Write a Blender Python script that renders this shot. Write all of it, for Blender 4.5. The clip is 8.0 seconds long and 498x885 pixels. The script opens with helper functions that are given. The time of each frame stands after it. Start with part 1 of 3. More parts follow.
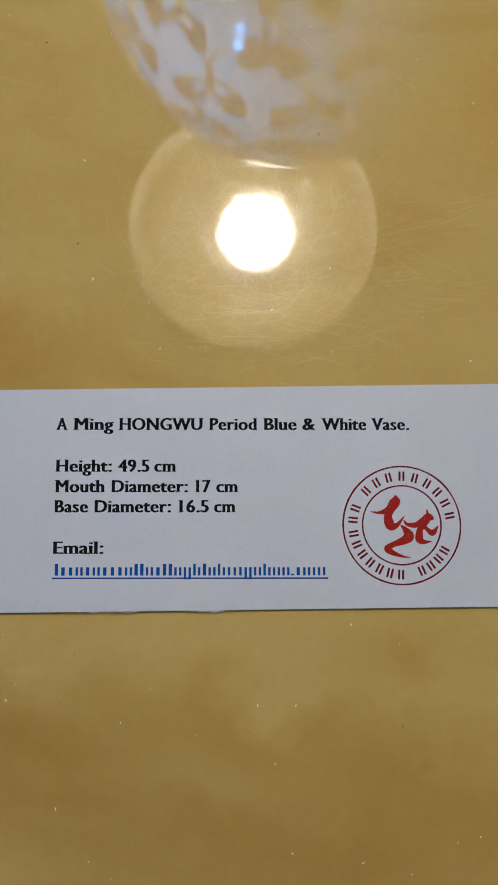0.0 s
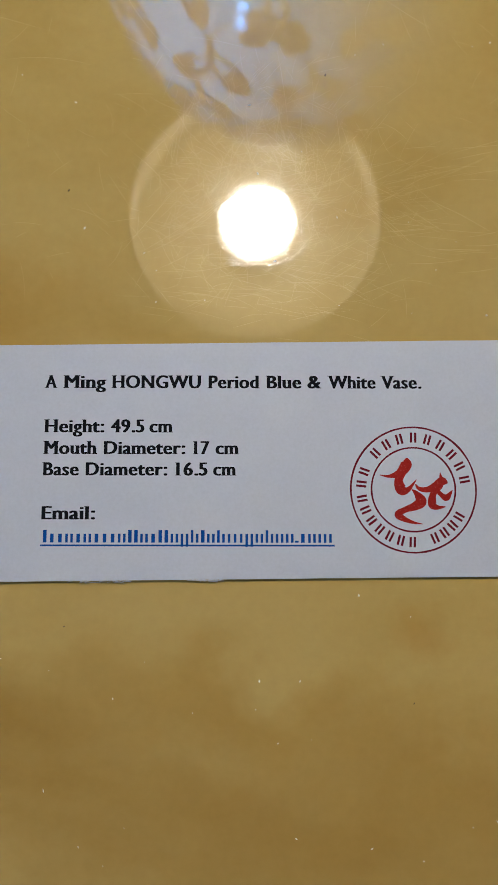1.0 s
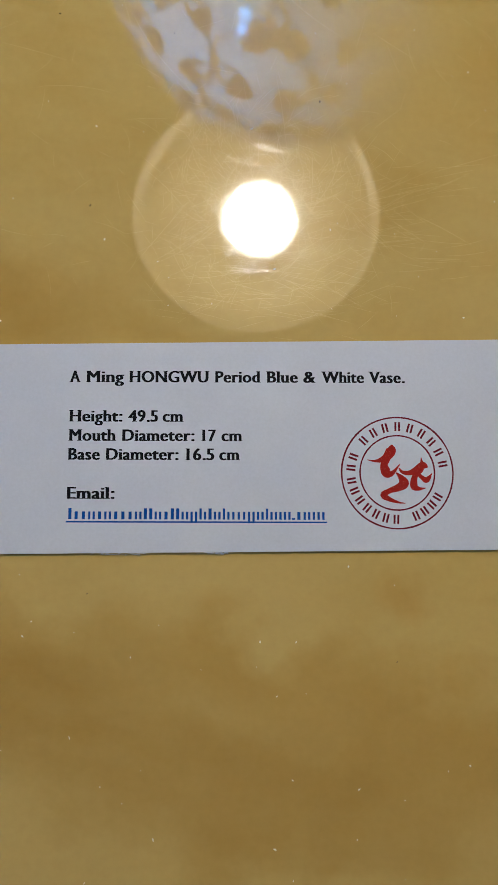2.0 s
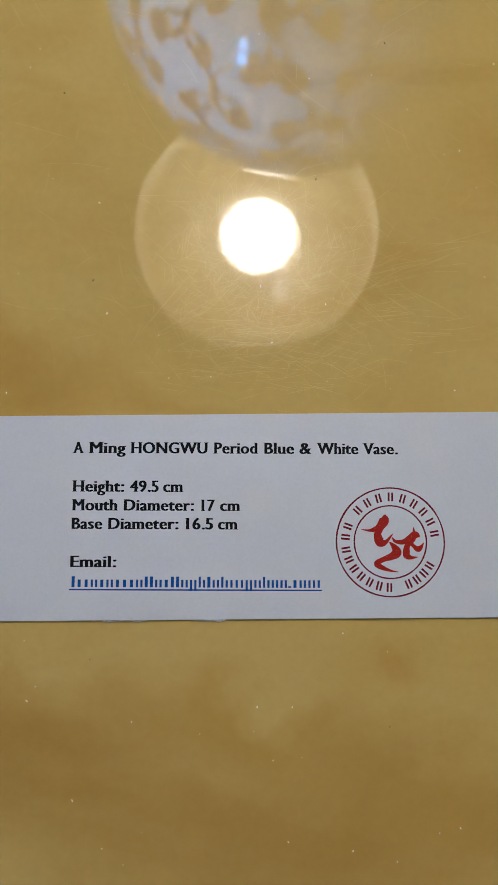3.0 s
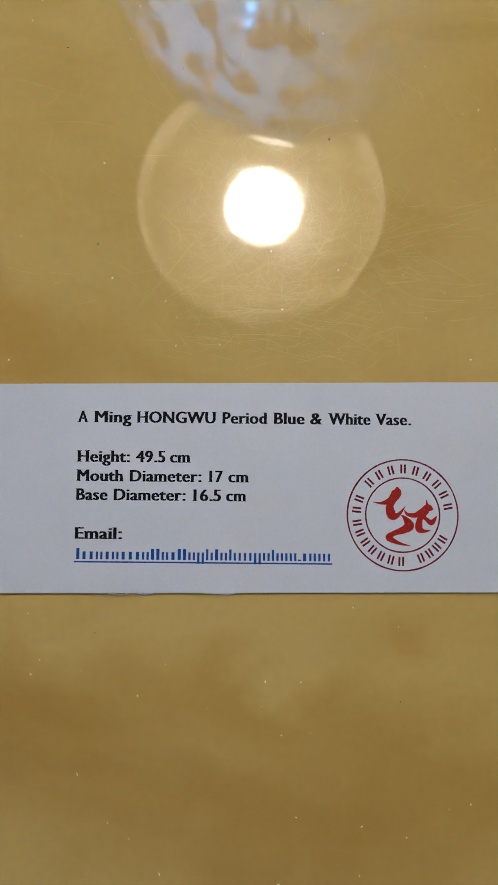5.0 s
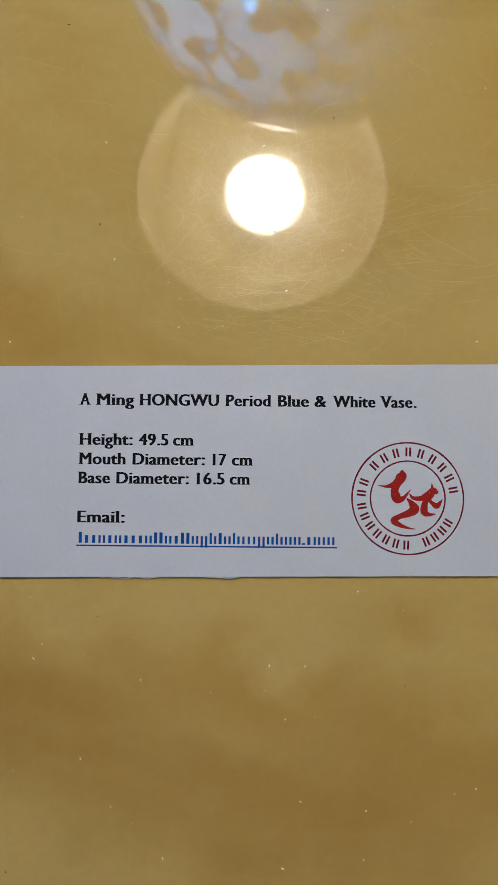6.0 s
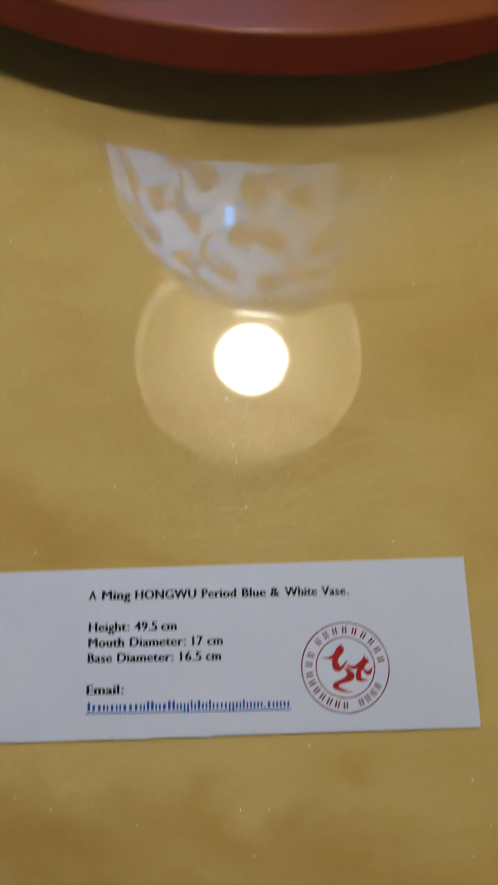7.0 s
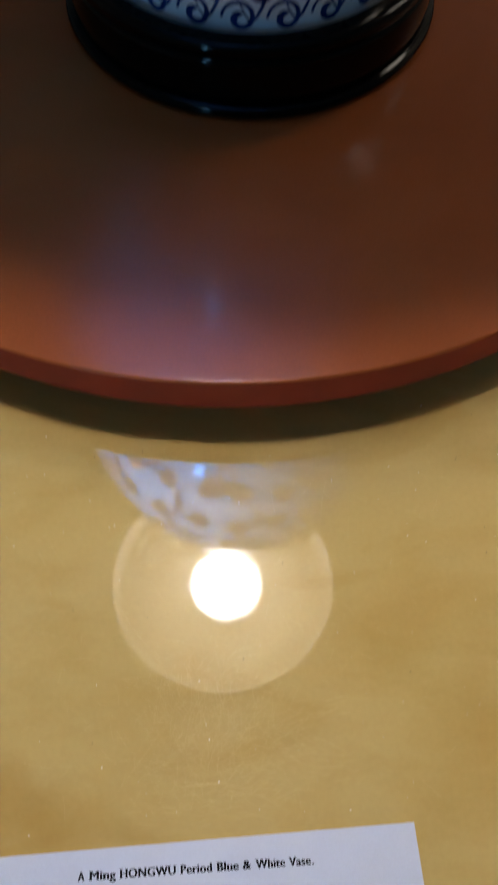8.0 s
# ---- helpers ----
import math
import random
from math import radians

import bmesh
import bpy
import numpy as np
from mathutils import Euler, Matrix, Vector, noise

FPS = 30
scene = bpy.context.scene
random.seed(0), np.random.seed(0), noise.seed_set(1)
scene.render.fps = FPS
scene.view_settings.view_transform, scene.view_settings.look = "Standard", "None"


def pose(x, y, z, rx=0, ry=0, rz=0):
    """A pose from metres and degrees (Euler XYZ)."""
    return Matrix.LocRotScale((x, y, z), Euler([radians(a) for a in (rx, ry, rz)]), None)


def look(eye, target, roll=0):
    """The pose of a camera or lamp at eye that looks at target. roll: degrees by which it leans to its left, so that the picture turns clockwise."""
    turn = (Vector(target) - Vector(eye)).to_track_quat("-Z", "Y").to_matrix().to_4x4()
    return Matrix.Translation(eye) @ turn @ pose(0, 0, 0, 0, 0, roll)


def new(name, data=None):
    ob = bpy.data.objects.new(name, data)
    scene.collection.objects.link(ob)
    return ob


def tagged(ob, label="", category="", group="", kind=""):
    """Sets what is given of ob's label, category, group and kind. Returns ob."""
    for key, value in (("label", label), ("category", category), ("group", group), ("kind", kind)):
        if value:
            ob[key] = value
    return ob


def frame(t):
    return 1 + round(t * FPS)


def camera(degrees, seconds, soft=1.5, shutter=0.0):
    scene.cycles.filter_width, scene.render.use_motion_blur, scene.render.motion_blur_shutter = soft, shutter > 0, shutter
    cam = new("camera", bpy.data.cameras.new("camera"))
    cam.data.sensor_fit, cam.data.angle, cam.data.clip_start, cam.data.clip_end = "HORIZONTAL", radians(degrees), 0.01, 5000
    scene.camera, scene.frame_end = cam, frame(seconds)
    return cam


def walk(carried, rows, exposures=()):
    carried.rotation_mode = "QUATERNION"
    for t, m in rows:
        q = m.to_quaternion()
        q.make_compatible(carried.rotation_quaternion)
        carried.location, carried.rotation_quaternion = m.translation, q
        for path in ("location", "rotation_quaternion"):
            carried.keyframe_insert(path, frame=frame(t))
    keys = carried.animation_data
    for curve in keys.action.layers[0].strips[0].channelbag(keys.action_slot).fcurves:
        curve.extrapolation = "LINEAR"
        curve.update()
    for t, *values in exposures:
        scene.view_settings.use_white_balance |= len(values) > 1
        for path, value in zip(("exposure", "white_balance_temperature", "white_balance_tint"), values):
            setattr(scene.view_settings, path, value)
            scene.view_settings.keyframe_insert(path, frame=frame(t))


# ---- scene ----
# The way over the table: seconds, eye, a point looked at, roll.
cam = camera(34.21, 8.0, soft=1.1, shutter=0.4)
PATH = [
    (0, (0.04396, 0.01183, 0.94075), (0.04746, 0.06283, 0.44337), 3.91),
    (0.5, (0.04286, 0.00724, 0.92990), (0.04689, 0.05712, 0.43241), 4.75),
    (1, (0.04405, 0.00444, 0.92805), (0.04664, 0.05426, 0.43055), 3.06),
    (2.3, (0.04322, 0.00048, 0.95345), (0.04503, 0.04624, 0.45555), 2.44),
    (2.5, (0.04289, 0.00615, 0.95347), (0.04469, 0.05433, 0.45580), 2.13),
    (3, (0.04408, 0.01721, 0.95800), (0.04616, 0.06516, 0.46030), 2.72),
    (3.5, (0.04539, 0.01766, 0.95833), (0.04632, 0.06164, 0.46027), 1.53),
    (4, (0.04535, 0.01890, 0.95852), (0.04706, 0.05938, 0.46017), 2.93),
    (4.5, (0.04381, 0.01801, 0.95551), (0.04485, 0.05486, 0.45687), 2.17),
    (6, (0.04153, 0.01487, 0.95044), (0.04221, 0.04099, 0.45112), 2.03),
    (6.5, (0.04712, 0.02082, 0.96823), (0.04516, 0.06965, 0.47063), -2.67),
    (7, (0.05121, 0.02575, 1.01451), (0.05306, 0.13530, 0.52666), -0.22),
    (7.3, (0.05498, 0.03085, 1.03011), (0.06205, 0.17899, 0.55261), 0.87),
    (7.5, (0.05581, 0.03582, 1.03957), (0.06765, 0.20725, 0.57002), 1.50),
    (7.8, (0.05544, 0.03925, 1.05736), (0.07301, 0.24438, 0.60172), 1.85),
    (8, (0.05577, 0.03882, 1.07403), (0.07658, 0.26538, 0.62879), 1.80),
]
EXPOSURES = [(0.0, 0.0, 6500, 10), (6.6, 0.0, 6500, 10), (7.0, 0.0, 6450, 10), (7.5, 0.10, 6300, 13), (8.0, 0.28, 6050, 17)]
walk(cam, [(t, look(eye, target, roll)) for t, eye, target, roll in PATH], EXPOSURES)

# ---- light: a dim room, a warm pendant lamp over the table, a cool spotlight on the vase ----
TOP = 0.75                      # height of the tabletop
LAMP = (0.0570, 0.4085)          # the pendant's axis
BULB_STRENGTH = 230.0
HEADS = [Vector((-1.29, -2.05, 1.76)), Vector((-1.29, -2.05, 1.34))]   # heads of the cool light stand
HEADS_TO = Vector((0.000, 0.345, 1.085))
FILL_LAMP = (1.65, 1.45)         # an added warm fill light in the ceiling

world = bpy.data.worlds.new("room_dusk")
world.use_nodes = True
world.node_tree.nodes["Background"].inputs["Color"].default_value = (0.5, 0.6, 0.8, 1)
world.node_tree.nodes["Background"].inputs["Strength"].default_value = 0.01
scene.world = world
scene.cycles.caustics_reflective = False

for at in HEADS:
    spot = bpy.data.lights.new("stand_spot", "SPOT")
    spot.energy, spot.color, spot.spot_size, spot.spot_blend = 1330.0, (0.075, 0.41, 1.0), radians(6.0), 0.9
    spot.shadow_soft_size = 0.07
    new("stand_spot", spot).matrix_world = look(at, HEADS_TO)


# ---- materials ----
class Mat:
    """A small builder for node materials on object coordinates."""

    def __init__(self, name, rough=0.5, metal=0.0, ior=1.5, coat=0.0, coat_rough=0.03):
        self.m = bpy.data.materials.new(name)
        self.m.use_nodes = True
        self.t = self.m.node_tree
        self.b = self.t.nodes["Principled BSDF"]
        for key, v in (("Roughness", rough), ("Metallic", metal), ("IOR", ior), ("Coat Weight", coat), ("Coat Roughness", coat_rough)):
            self.b.inputs[key].default_value = v
        self.co = self.t.nodes.new("ShaderNodeTexCoord").outputs["Object"]

    def mapped(self, scale=(1, 1, 1), turn=(0, 0, 0), shift=(0, 0, 0)):
        n = self.t.nodes.new("ShaderNodeMapping")
        n.inputs["Scale"].default_value = scale
        n.inputs["Rotation"].default_value = [radians(a) for a in turn]
        n.inputs["Location"].default_value = shift
        self.t.links.new(self.co, n.inputs["Vector"])
        return n.outputs["Vector"]

    def noise(self, scale, detail=4, rough=0.55, warp=0.0, co=None):
        n = self.t.nodes.new("ShaderNodeTexNoise")
        n.inputs["Scale"].default_value, n.inputs["Detail"].default_value = scale, detail
        n.inputs["Roughness"].default_value, n.inputs["Distortion"].default_value = rough, warp
        self.t.links.new(co or self.co, n.inputs["Vector"])
        return n.outputs["Fac"]

    def ramp(self, fac, stops):
        n = self.t.nodes.new("ShaderNodeValToRGB")
        while len(n.color_ramp.elements) < len(stops):
            n.color_ramp.elements.new(0.5)
        for e, (p, c) in zip(n.color_ramp.elements, stops):
            e.position, e.color = p, (*c, 1) if len(c) == 3 else c
        self.t.links.new(fac, n.inputs["Fac"])
        return n.outputs["Color"]

    def mix(self, fac, a, b, mode="MIX"):
        n = self.t.nodes.new("ShaderNodeMix")
        n.data_type, n.blend_type = "RGBA", mode
        for key, v in ((0, fac), (6, a), (7, b)):
            if isinstance(v, (int, float)):
                n.inputs[key].default_value = v
            elif isinstance(v, tuple):
                n.inputs[key].default_value = (*v, 1)
            else:
                self.t.links.new(v, n.inputs[key])
        return n.outputs[2]

    def color(self, v):
        if isinstance(v, tuple):
            self.b.inputs["Base Color"].default_value = (*v, 1)
        else:
            self.t.links.new(v, self.b.inputs["Base Color"])
        return self

    def rough(self, fac, lo, hi):
        n = self.t.nodes.new("ShaderNodeMapRange")
        n.inputs["To Min"].default_value, n.inputs["To Max"].default_value = lo, hi
        self.t.links.new(fac, n.inputs["Value"])
        self.t.links.new(n.outputs["Result"], self.b.inputs["Roughness"])
        return self

    def bump(self, fac, strength, distance):
        n = self.t.nodes.new("ShaderNodeBump")
        n.inputs["Strength"].default_value, n.inputs["Distance"].default_value = strength, distance
        self.t.links.new(fac, n.inputs["Height"])
        self.t.links.new(n.outputs["Normal"], self.b.inputs["Normal"])
        return self

    def emit(self, color, strength):
        self.b.inputs["Emission Color"].default_value = (*color, 1)
        self.b.inputs["Emission Strength"].default_value = strength
        return self


def mat_table(name="honey_marble", ior=1.62, low=0.032, high=0.042, pale=1.0):
    """Polished honey-coloured onyx marble with brown clouds."""
    s = Mat(name, rough=0.02, ior=ior)
    clouds = s.noise(5.0, 3, 0.45, 0.5, s.mapped((1.0, 2.0, 1.0), (0, 0, 8), (0.37, 0.11, 0)))
    wisps = s.noise(20.0, 4, 0.5, 1.0, s.mapped((0.7, 1.5, 1.0), (0, 0, -15), (1.2, 0.4, 0)))
    grain = s.noise(420.0, 3, 0.6)
    base = s.ramp(clouds, [(0.28, (0.49, 0.332, 0.100)), (0.45, (0.525, 0.365, 0.122)), (0.60, (0.54, 0.380, 0.134)), (0.8, (0.55, 0.390, 0.142))])
    wisp = s.ramp(wisps, [(0.30, (0.93, 0.89, 0.80)), (0.52, (1, 1, 1))])
    fine = s.ramp(grain, [(0.2, (0.96, 0.95, 0.93)), (0.8, (1.03, 1.03, 1.04))])
    col = s.mix(1.0, s.mix(1.0, base, wisp, "MULTIPLY"), fine, "MULTIPLY")
    # brown clouds in the stone: place, half-axes, turn, depth of tone
    for x, y, rx, ry, turn, tone in ((-0.040, 0.058, 0.060, 0.016, -8, (0.89, 0.81, 0.69)), (0.010, -0.052, 0.075, 0.018, -16, (0.86, 0.79, 0.67)), (0.045, -0.066, 0.085, 0.034, -12, (0.955, 0.93, 0.88)), (0.060, -0.040, 0.050, 0.010, -22, (0.93, 0.88, 0.79)), (-0.03, -0.030, 0.045, 0.013, -10, (0.91, 0.86, 0.76)),
                                     (0.090, -0.056, 0.060, 0.016, 14, (0.92, 0.86, 0.76)), (0.0825, -0.0190, 0.0065, 0.0050, -35, (0.95, 0.87, 0.78)), (0.165, 0.075, 0.040, 0.022, 25, (0.92, 0.85, 0.72)),
                                     (0.038, -0.034, 0.035, 0.009, -5, (0.93, 0.88, 0.78)), (0.120, 0.120, 0.050, 0.016, 30, (0.97, 0.93, 0.87)), (-0.075, 0.135, 0.050, 0.020, 15, (0.96, 0.92, 0.85))):
        m = s.t.nodes.new("ShaderNodeMapping")
        m.vector_type = "TEXTURE"
        m.inputs["Location"].default_value = (x - 0.08, y - 0.42, 0)
        m.inputs["Rotation"].default_value = (0, 0, radians(turn))
        m.inputs["Scale"].default_value = (rx * 1.4, ry * 1.4, 1e5)
        warp = s.t.nodes.new("ShaderNodeMix")
        warp.data_type, warp.blend_type = "RGBA", "LINEAR_LIGHT"
        warp.inputs[0].default_value = 0.022 if rx > 0.01 else 0.003
        n = s.t.nodes.new("ShaderNodeTexNoise")
        n.inputs["Scale"].default_value, n.inputs["Detail"].default_value = (38.0 if rx > 0.01 else 200.0), 4
        s.t.links.new(s.co, n.inputs["Vector"])
        s.t.links.new(s.co, warp.inputs[6])
        s.t.links.new(n.outputs["Color"], warp.inputs[7])
        s.t.links.new(warp.outputs[2], m.inputs["Vector"])
        g = s.t.nodes.new("ShaderNodeTexGradient")
        g.gradient_type = "SPHERICAL"
        s.t.links.new(m.outputs["Vector"], g.inputs["Vector"])
        col = s.mix(s.ramp(g.outputs["Fac"], [(0.0, (0, 0, 0)), (0.75, (1, 1, 1))]), col, s.mix(1.0, col, tone, "MULTIPLY"))
    # pale: lamp glint on the scratches, put into a lighter, bluer colour
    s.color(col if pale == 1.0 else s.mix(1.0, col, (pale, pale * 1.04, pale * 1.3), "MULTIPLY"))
    return s.rough(s.noise(60.0, 4), low, high).m


def mat_paper():
    s = Mat("card_paper", rough=0.55, ior=1.45)
    fibre = s.noise(1500.0, 3, 0.6, 0.3)
    blot = s.noise(45.0, 3)
    s.color(s.mix(1.0, s.ramp(blot, [(0.3, (0.520, 0.543, 0.645)), (0.7, (0.545, 0.568, 0.665))]), s.ramp(fibre, [(0.25, (0.95, 0.95, 0.95)), (0.75, (1.03, 1.03, 1.03))]), "MULTIPLY"))
    return s.bump(fibre, 0.15, 0.0001).m


def mat_ink(name, color, worn):
    s = Mat(name, rough=0.9, ior=1.2)
    n = s.noise(2600.0, 3, 0.7)
    light = tuple(c + (0.72 - c) * worn for c in color)
    return s.color(s.ramp(n, [(0.22, light), (0.40, color), (0.8, tuple(c * 0.8 for c in color))])).m


def mat_lacquer():
    """Satin red-brown lacquer on the turntable."""
    s = Mat("red_lacquer", rough=0.3, ior=1.34)
    n = s.noise(14.0, 5, 0.55, 0.5)
    f = s.noise(900.0, 3, 0.6)
    s.color(s.mix(1.0, s.ramp(n, [(0.3, (0.31, 0.072, 0.017)), (0.7, (0.365, 0.088, 0.022))]), s.ramp(f, [(0.3, (0.93, 0.93, 0.93)), (0.7, (1.05, 1.05, 1.05))]), "MULTIPLY"))
    s.rough(s.noise(35.0, 4), 0.18, 0.23)
    return s.bump(f, 0.05, 0.0002).m


def mat_ebony():
    s = Mat("black_lacquered_wood", rough=0.09, ior=1.22)
    n = s.noise(60.0, 5, 0.6, 0.6, s.mapped((1, 1, 9)))
    s.color(s.ramp(n, [(0.3, (0.0010, 0.0009, 0.0008)), (0.7, (0.0025, 0.0022, 0.002))]))
    return s.bump(n, 0.08, 0.0006).m


def mat_porcelain():
    s = Mat("white_porcelain_glaze", rough=0.09, ior=1.52)
    n = s.noise(12.0, 5, 0.55)
    p = s.noise(900.0, 2)
    s.color(s.ramp(n, [(0.3, (0.66, 0.70, 0.74)), (0.7, (0.74, 0.77, 0.80))]))
    return s.bump(p, 0.03, 0.0002).m


def mat_cobalt():
    s = Mat("cobalt_underglaze", rough=0.09, ior=1.52)
    n = s.noise(160.0, 5, 0.65, 0.6)
    return s.color(s.ramp(n, [(0.25, (0.010, 0.013, 0.045)), (0.55, (0.022, 0.040, 0.17)), (0.8, (0.07, 0.12, 0.34))])).m


def mat_plain(name, a, b, scale, rough, bump=0.0, dist=0.001, metal=0.0):
    s = Mat(name, rough=rough, metal=metal)
    n = s.noise(scale, 5)
    s.color(s.ramp(n, [(0.3, a), (0.7, b)]))
    if bump:
        s.bump(n, bump, dist)
    return s.m


TABLE, WORN_GLINT, PAPER = mat_table(), mat_table("worn_polish_with_glint", 1.27, 0.09, 0.13, 1.15), mat_paper()
BLACK_INK = mat_ink("black_ink", (0.006, 0.006, 0.009), 0.04)
BLUE_INK = mat_ink("blue_ink", (0.004, 0.070, 0.33), 0.05)
RED_INK = mat_ink("red_stamp_ink", (0.36, 0.020, 0.016), 0.15)
RED_LINE = mat_ink("dark_red_stamp_ink", (0.15, 0.007, 0.018), 0.12)
# red of the plate's upright side, darkened in colour for the weak light there
SHADED_EDGE = mat_plain("shaded_edge_lacquer", (0.27, 0.020, 0.009), (0.33, 0.026, 0.012), 40.0, 0.7)
LACQUER, EBONY, PORCELAIN, COBALT = mat_lacquer(), mat_ebony(), mat_porcelain(), mat_cobalt()
PLASTER = mat_plain("wall_plaster", (0.62, 0.58, 0.52), (0.68, 0.64, 0.58), 3.0, 0.9, 0.2)
DARK_WALL = mat_plain("unseen_dark_wall", (0.10, 0.075, 0.055), (0.15, 0.11, 0.08), 5.0, 0.7, 0.2)
CEILING = mat_plain("ceiling_paint", (0.76, 0.74, 0.70), (0.80, 0.78, 0.74), 3.0, 0.9, 0.1)
BOARDS = mat_plain("floor_wood", (0.16, 0.09, 0.05), (0.24, 0.14, 0.08), 6.0, 0.45, 0.1)
ENAMEL = mat_plain("cream_enamel", (0.74, 0.70, 0.60), (0.78, 0.74, 0.64), 20.0, 0.35)
BRASS = mat_plain("aged_brass", (0.45, 0.32, 0.14), (0.60, 0.44, 0.20), 40.0, 0.3, metal=1.0)
CORD = mat_plain("black_cord", (0.015, 0.015, 0.015), (0.03, 0.03, 0.03), 300.0, 0.7)
GREY_METAL = mat_plain("grey_metal", (0.30, 0.30, 0.32), (0.38, 0.38, 0.40), 60.0, 0.4, metal=0.8)
LINT = mat_plain("pale_lint", (0.86, 0.82, 0.70), (0.92, 0.90, 0.82), 500.0, 0.8)
GRIT = mat_plain("dark_grit", (0.02, 0.015, 0.01), (0.06, 0.04, 0.02), 500.0, 0.8)
BULB = Mat("lit_bulb", rough=0.4).color((0.9, 0.88, 0.82)).emit((0.985, 0.94, 0.82), BULB_STRENGTH).m
BULB_SIDE = Mat("faintly_lit_bulb_glass", rough=0.4).color((0.8, 0.78, 0.72)).emit((1.0, 0.88, 0.66), 14.0).m
FILL_GLOW = Mat("lit_fill_lens", rough=0.4).color((0.9, 0.88, 0.82)).emit((1.0, 0.88, 0.66), 9.5).m
LED = Mat("lit_cool_led", rough=0.4).color((0.8, 0.85, 0.9)).emit((0.22, 0.62, 1.0), 80.0).m


# ---- building helpers ----
def part(name, bm, material, parent=None, label="", smooth=True):
    """Links a bmesh as one mesh object, under a thing or a part where one is given."""
    me = bpy.data.meshes.new(name)
    bm.normal_update()
    bm.to_mesh(me)
    bm.free()
    me.materials.append(material)
    if smooth:
        me.polygons.foreach_set("use_smooth", [True] * len(me.polygons))
    ob = new(name, me)
    ob.parent = parent
    if label:
        tagged(ob, label)
    return ob


def empty(name, at, label, category, group="", kind=""):
    ob = new(name)
    ob.location = at
    ob.empty_display_size = 0.05
    return tagged(ob, label, category, group, kind)


def box(sx, sy, sz, at=(0, 0, 0), bevel=0.0, seg=2):
    bm = bmesh.new()
    bmesh.ops.create_cube(bm, size=1)
    bmesh.ops.scale(bm, vec=(sx, sy, sz), verts=bm.verts)
    if bevel:
        bmesh.ops.bevel(bm, geom=bm.edges[:], offset=bevel, segments=seg, profile=0.5, affect="EDGES")
    bmesh.ops.translate(bm, vec=at, verts=bm.verts)
    return bm


def lathe(profile, steps=96, close=False):
    """A surface of revolution about z from (radius, height) pairs; close joins the last pair to the first."""
    bm = bmesh.new()
    rings = []
    for r, z in profile:
        if r < 1e-6:
            rings.append([bm.verts.new((0, 0, z))])
        else:
            rings.append([bm.verts.new((r * math.cos(2 * math.pi * i / steps), r * math.sin(2 * math.pi * i / steps), z)) for i in range(steps)])
    pairs = list(zip(rings, rings[1:])) + ([(rings[-1], rings[0])] if close else [])
    for a, b in pairs:
        for i in range(steps):
            j = (i + 1) % steps
            loop = [a[i % len(a)], a[j % len(a)], b[j % len(b)], b[i % len(b)]]
            loop = [v for k, v in enumerate(loop) if v not in loop[:k]]
            if len(loop) > 2:
                bm.faces.new(loop)
    bmesh.ops.recalc_face_normals(bm, faces=bm.faces)
    return bm


def spline(points, n):
    """Points along a Catmull-Rom curve."""
    p = [Vector(q) for q in points]
    p = [2 * p[0] - p[1]] + p + [2 * p[-1] - p[-2]]
    out = []
    for i in range(1, len(p) - 2):
        for k in range(n):
            t = k / n
            a, b, c, d = p[i - 1], p[i], p[i + 1], p[i + 2]
            out.append(0.5 * (2 * b + (c - a) * t + (2 * a - 5 * b + 4 * c - d) * t * t + (3 * b - a - 3 * c + d) * t ** 3))
    return out + [p[-2]]


def arc_round(r, z, rad, a0, a1, n=5):
    """Profile pairs along a rounded edge about (r, z)."""
    return [(r + rad * math.cos(radians(a0 + (a1 - a0) * i / n)), z + rad * math.sin(radians(a0 + (a1 - a0) * i / n))) for i in range(n + 1)]


# ---- the room ----
RX0, RX1, RY0, RY1, RZ = -2.0, 2.2, -2.4, 2.3, 2.6
cx, cy, sx, sy = (RX0 + RX1) / 2, (RY0 + RY1) / 2, RX1 - RX0, RY1 - RY0
tagged(part("floor", box(sx + 0.2, sy + 0.2, 0.1, (cx, cy, -0.05)), BOARDS, smooth=False), "brown wooden floor under the table", "floor", kind="structure")
tagged(part("ceiling", box(sx + 0.2, sy + 0.2, 0.1, (cx, cy, RZ + 0.05)), CEILING, smooth=False), "plain off-white painted ceiling", "ceiling", kind="structure")
for nm, b in (("wall_north", (sx + 0.2, 0.1, RZ, (cx, RY1 + 0.05, RZ / 2))), ("wall_south", (sx + 0.2, 0.1, RZ, (cx, RY0 - 0.05, RZ / 2))),
              ("wall_east", (0.1, sy, RZ, (RX1 + 0.05, cy, RZ / 2))), ("wall_west", (0.1, sy, RZ, (RX0 - 0.05, cy, RZ / 2)))):
    # unseen south wall, kept dark so less light bounces below the turntable's edge
    dark = nm == "wall_south"
    tagged(part(nm, box(b[0], b[1], b[2], b[3]), DARK_WALL if dark else PLASTER, smooth=False), "unseen wall made dark brown to cut bounced light" if dark else "plain cream plastered wall", "wall", kind="structure")


# ---- the table ----
def make_table():
    t = empty("table", (0.08, 0.42, 0), "glossy honey-yellow marble table with brown clouding", "table")
    part("tabletop", box(1.7, 1.3, 0.04, (0, 0, TOP - 0.02), 0.006, 3), TABLE, t, "polished honey-yellow marble slab", smooth=False)
    part("apron", box(1.4, 1.0, 0.07, (0, 0, TOP - 0.0755)), EBONY, t, "dark wooden apron", smooth=False)
    for x in (-0.66, 0.66):
        for y in (-0.46, 0.46):
            part("leg", box(0.07, 0.07, TOP - 0.111, (x, y, (TOP - 0.111) / 2), 0.006), EBONY, t, "dark wooden leg", smooth=False)
    return t


table = make_table()


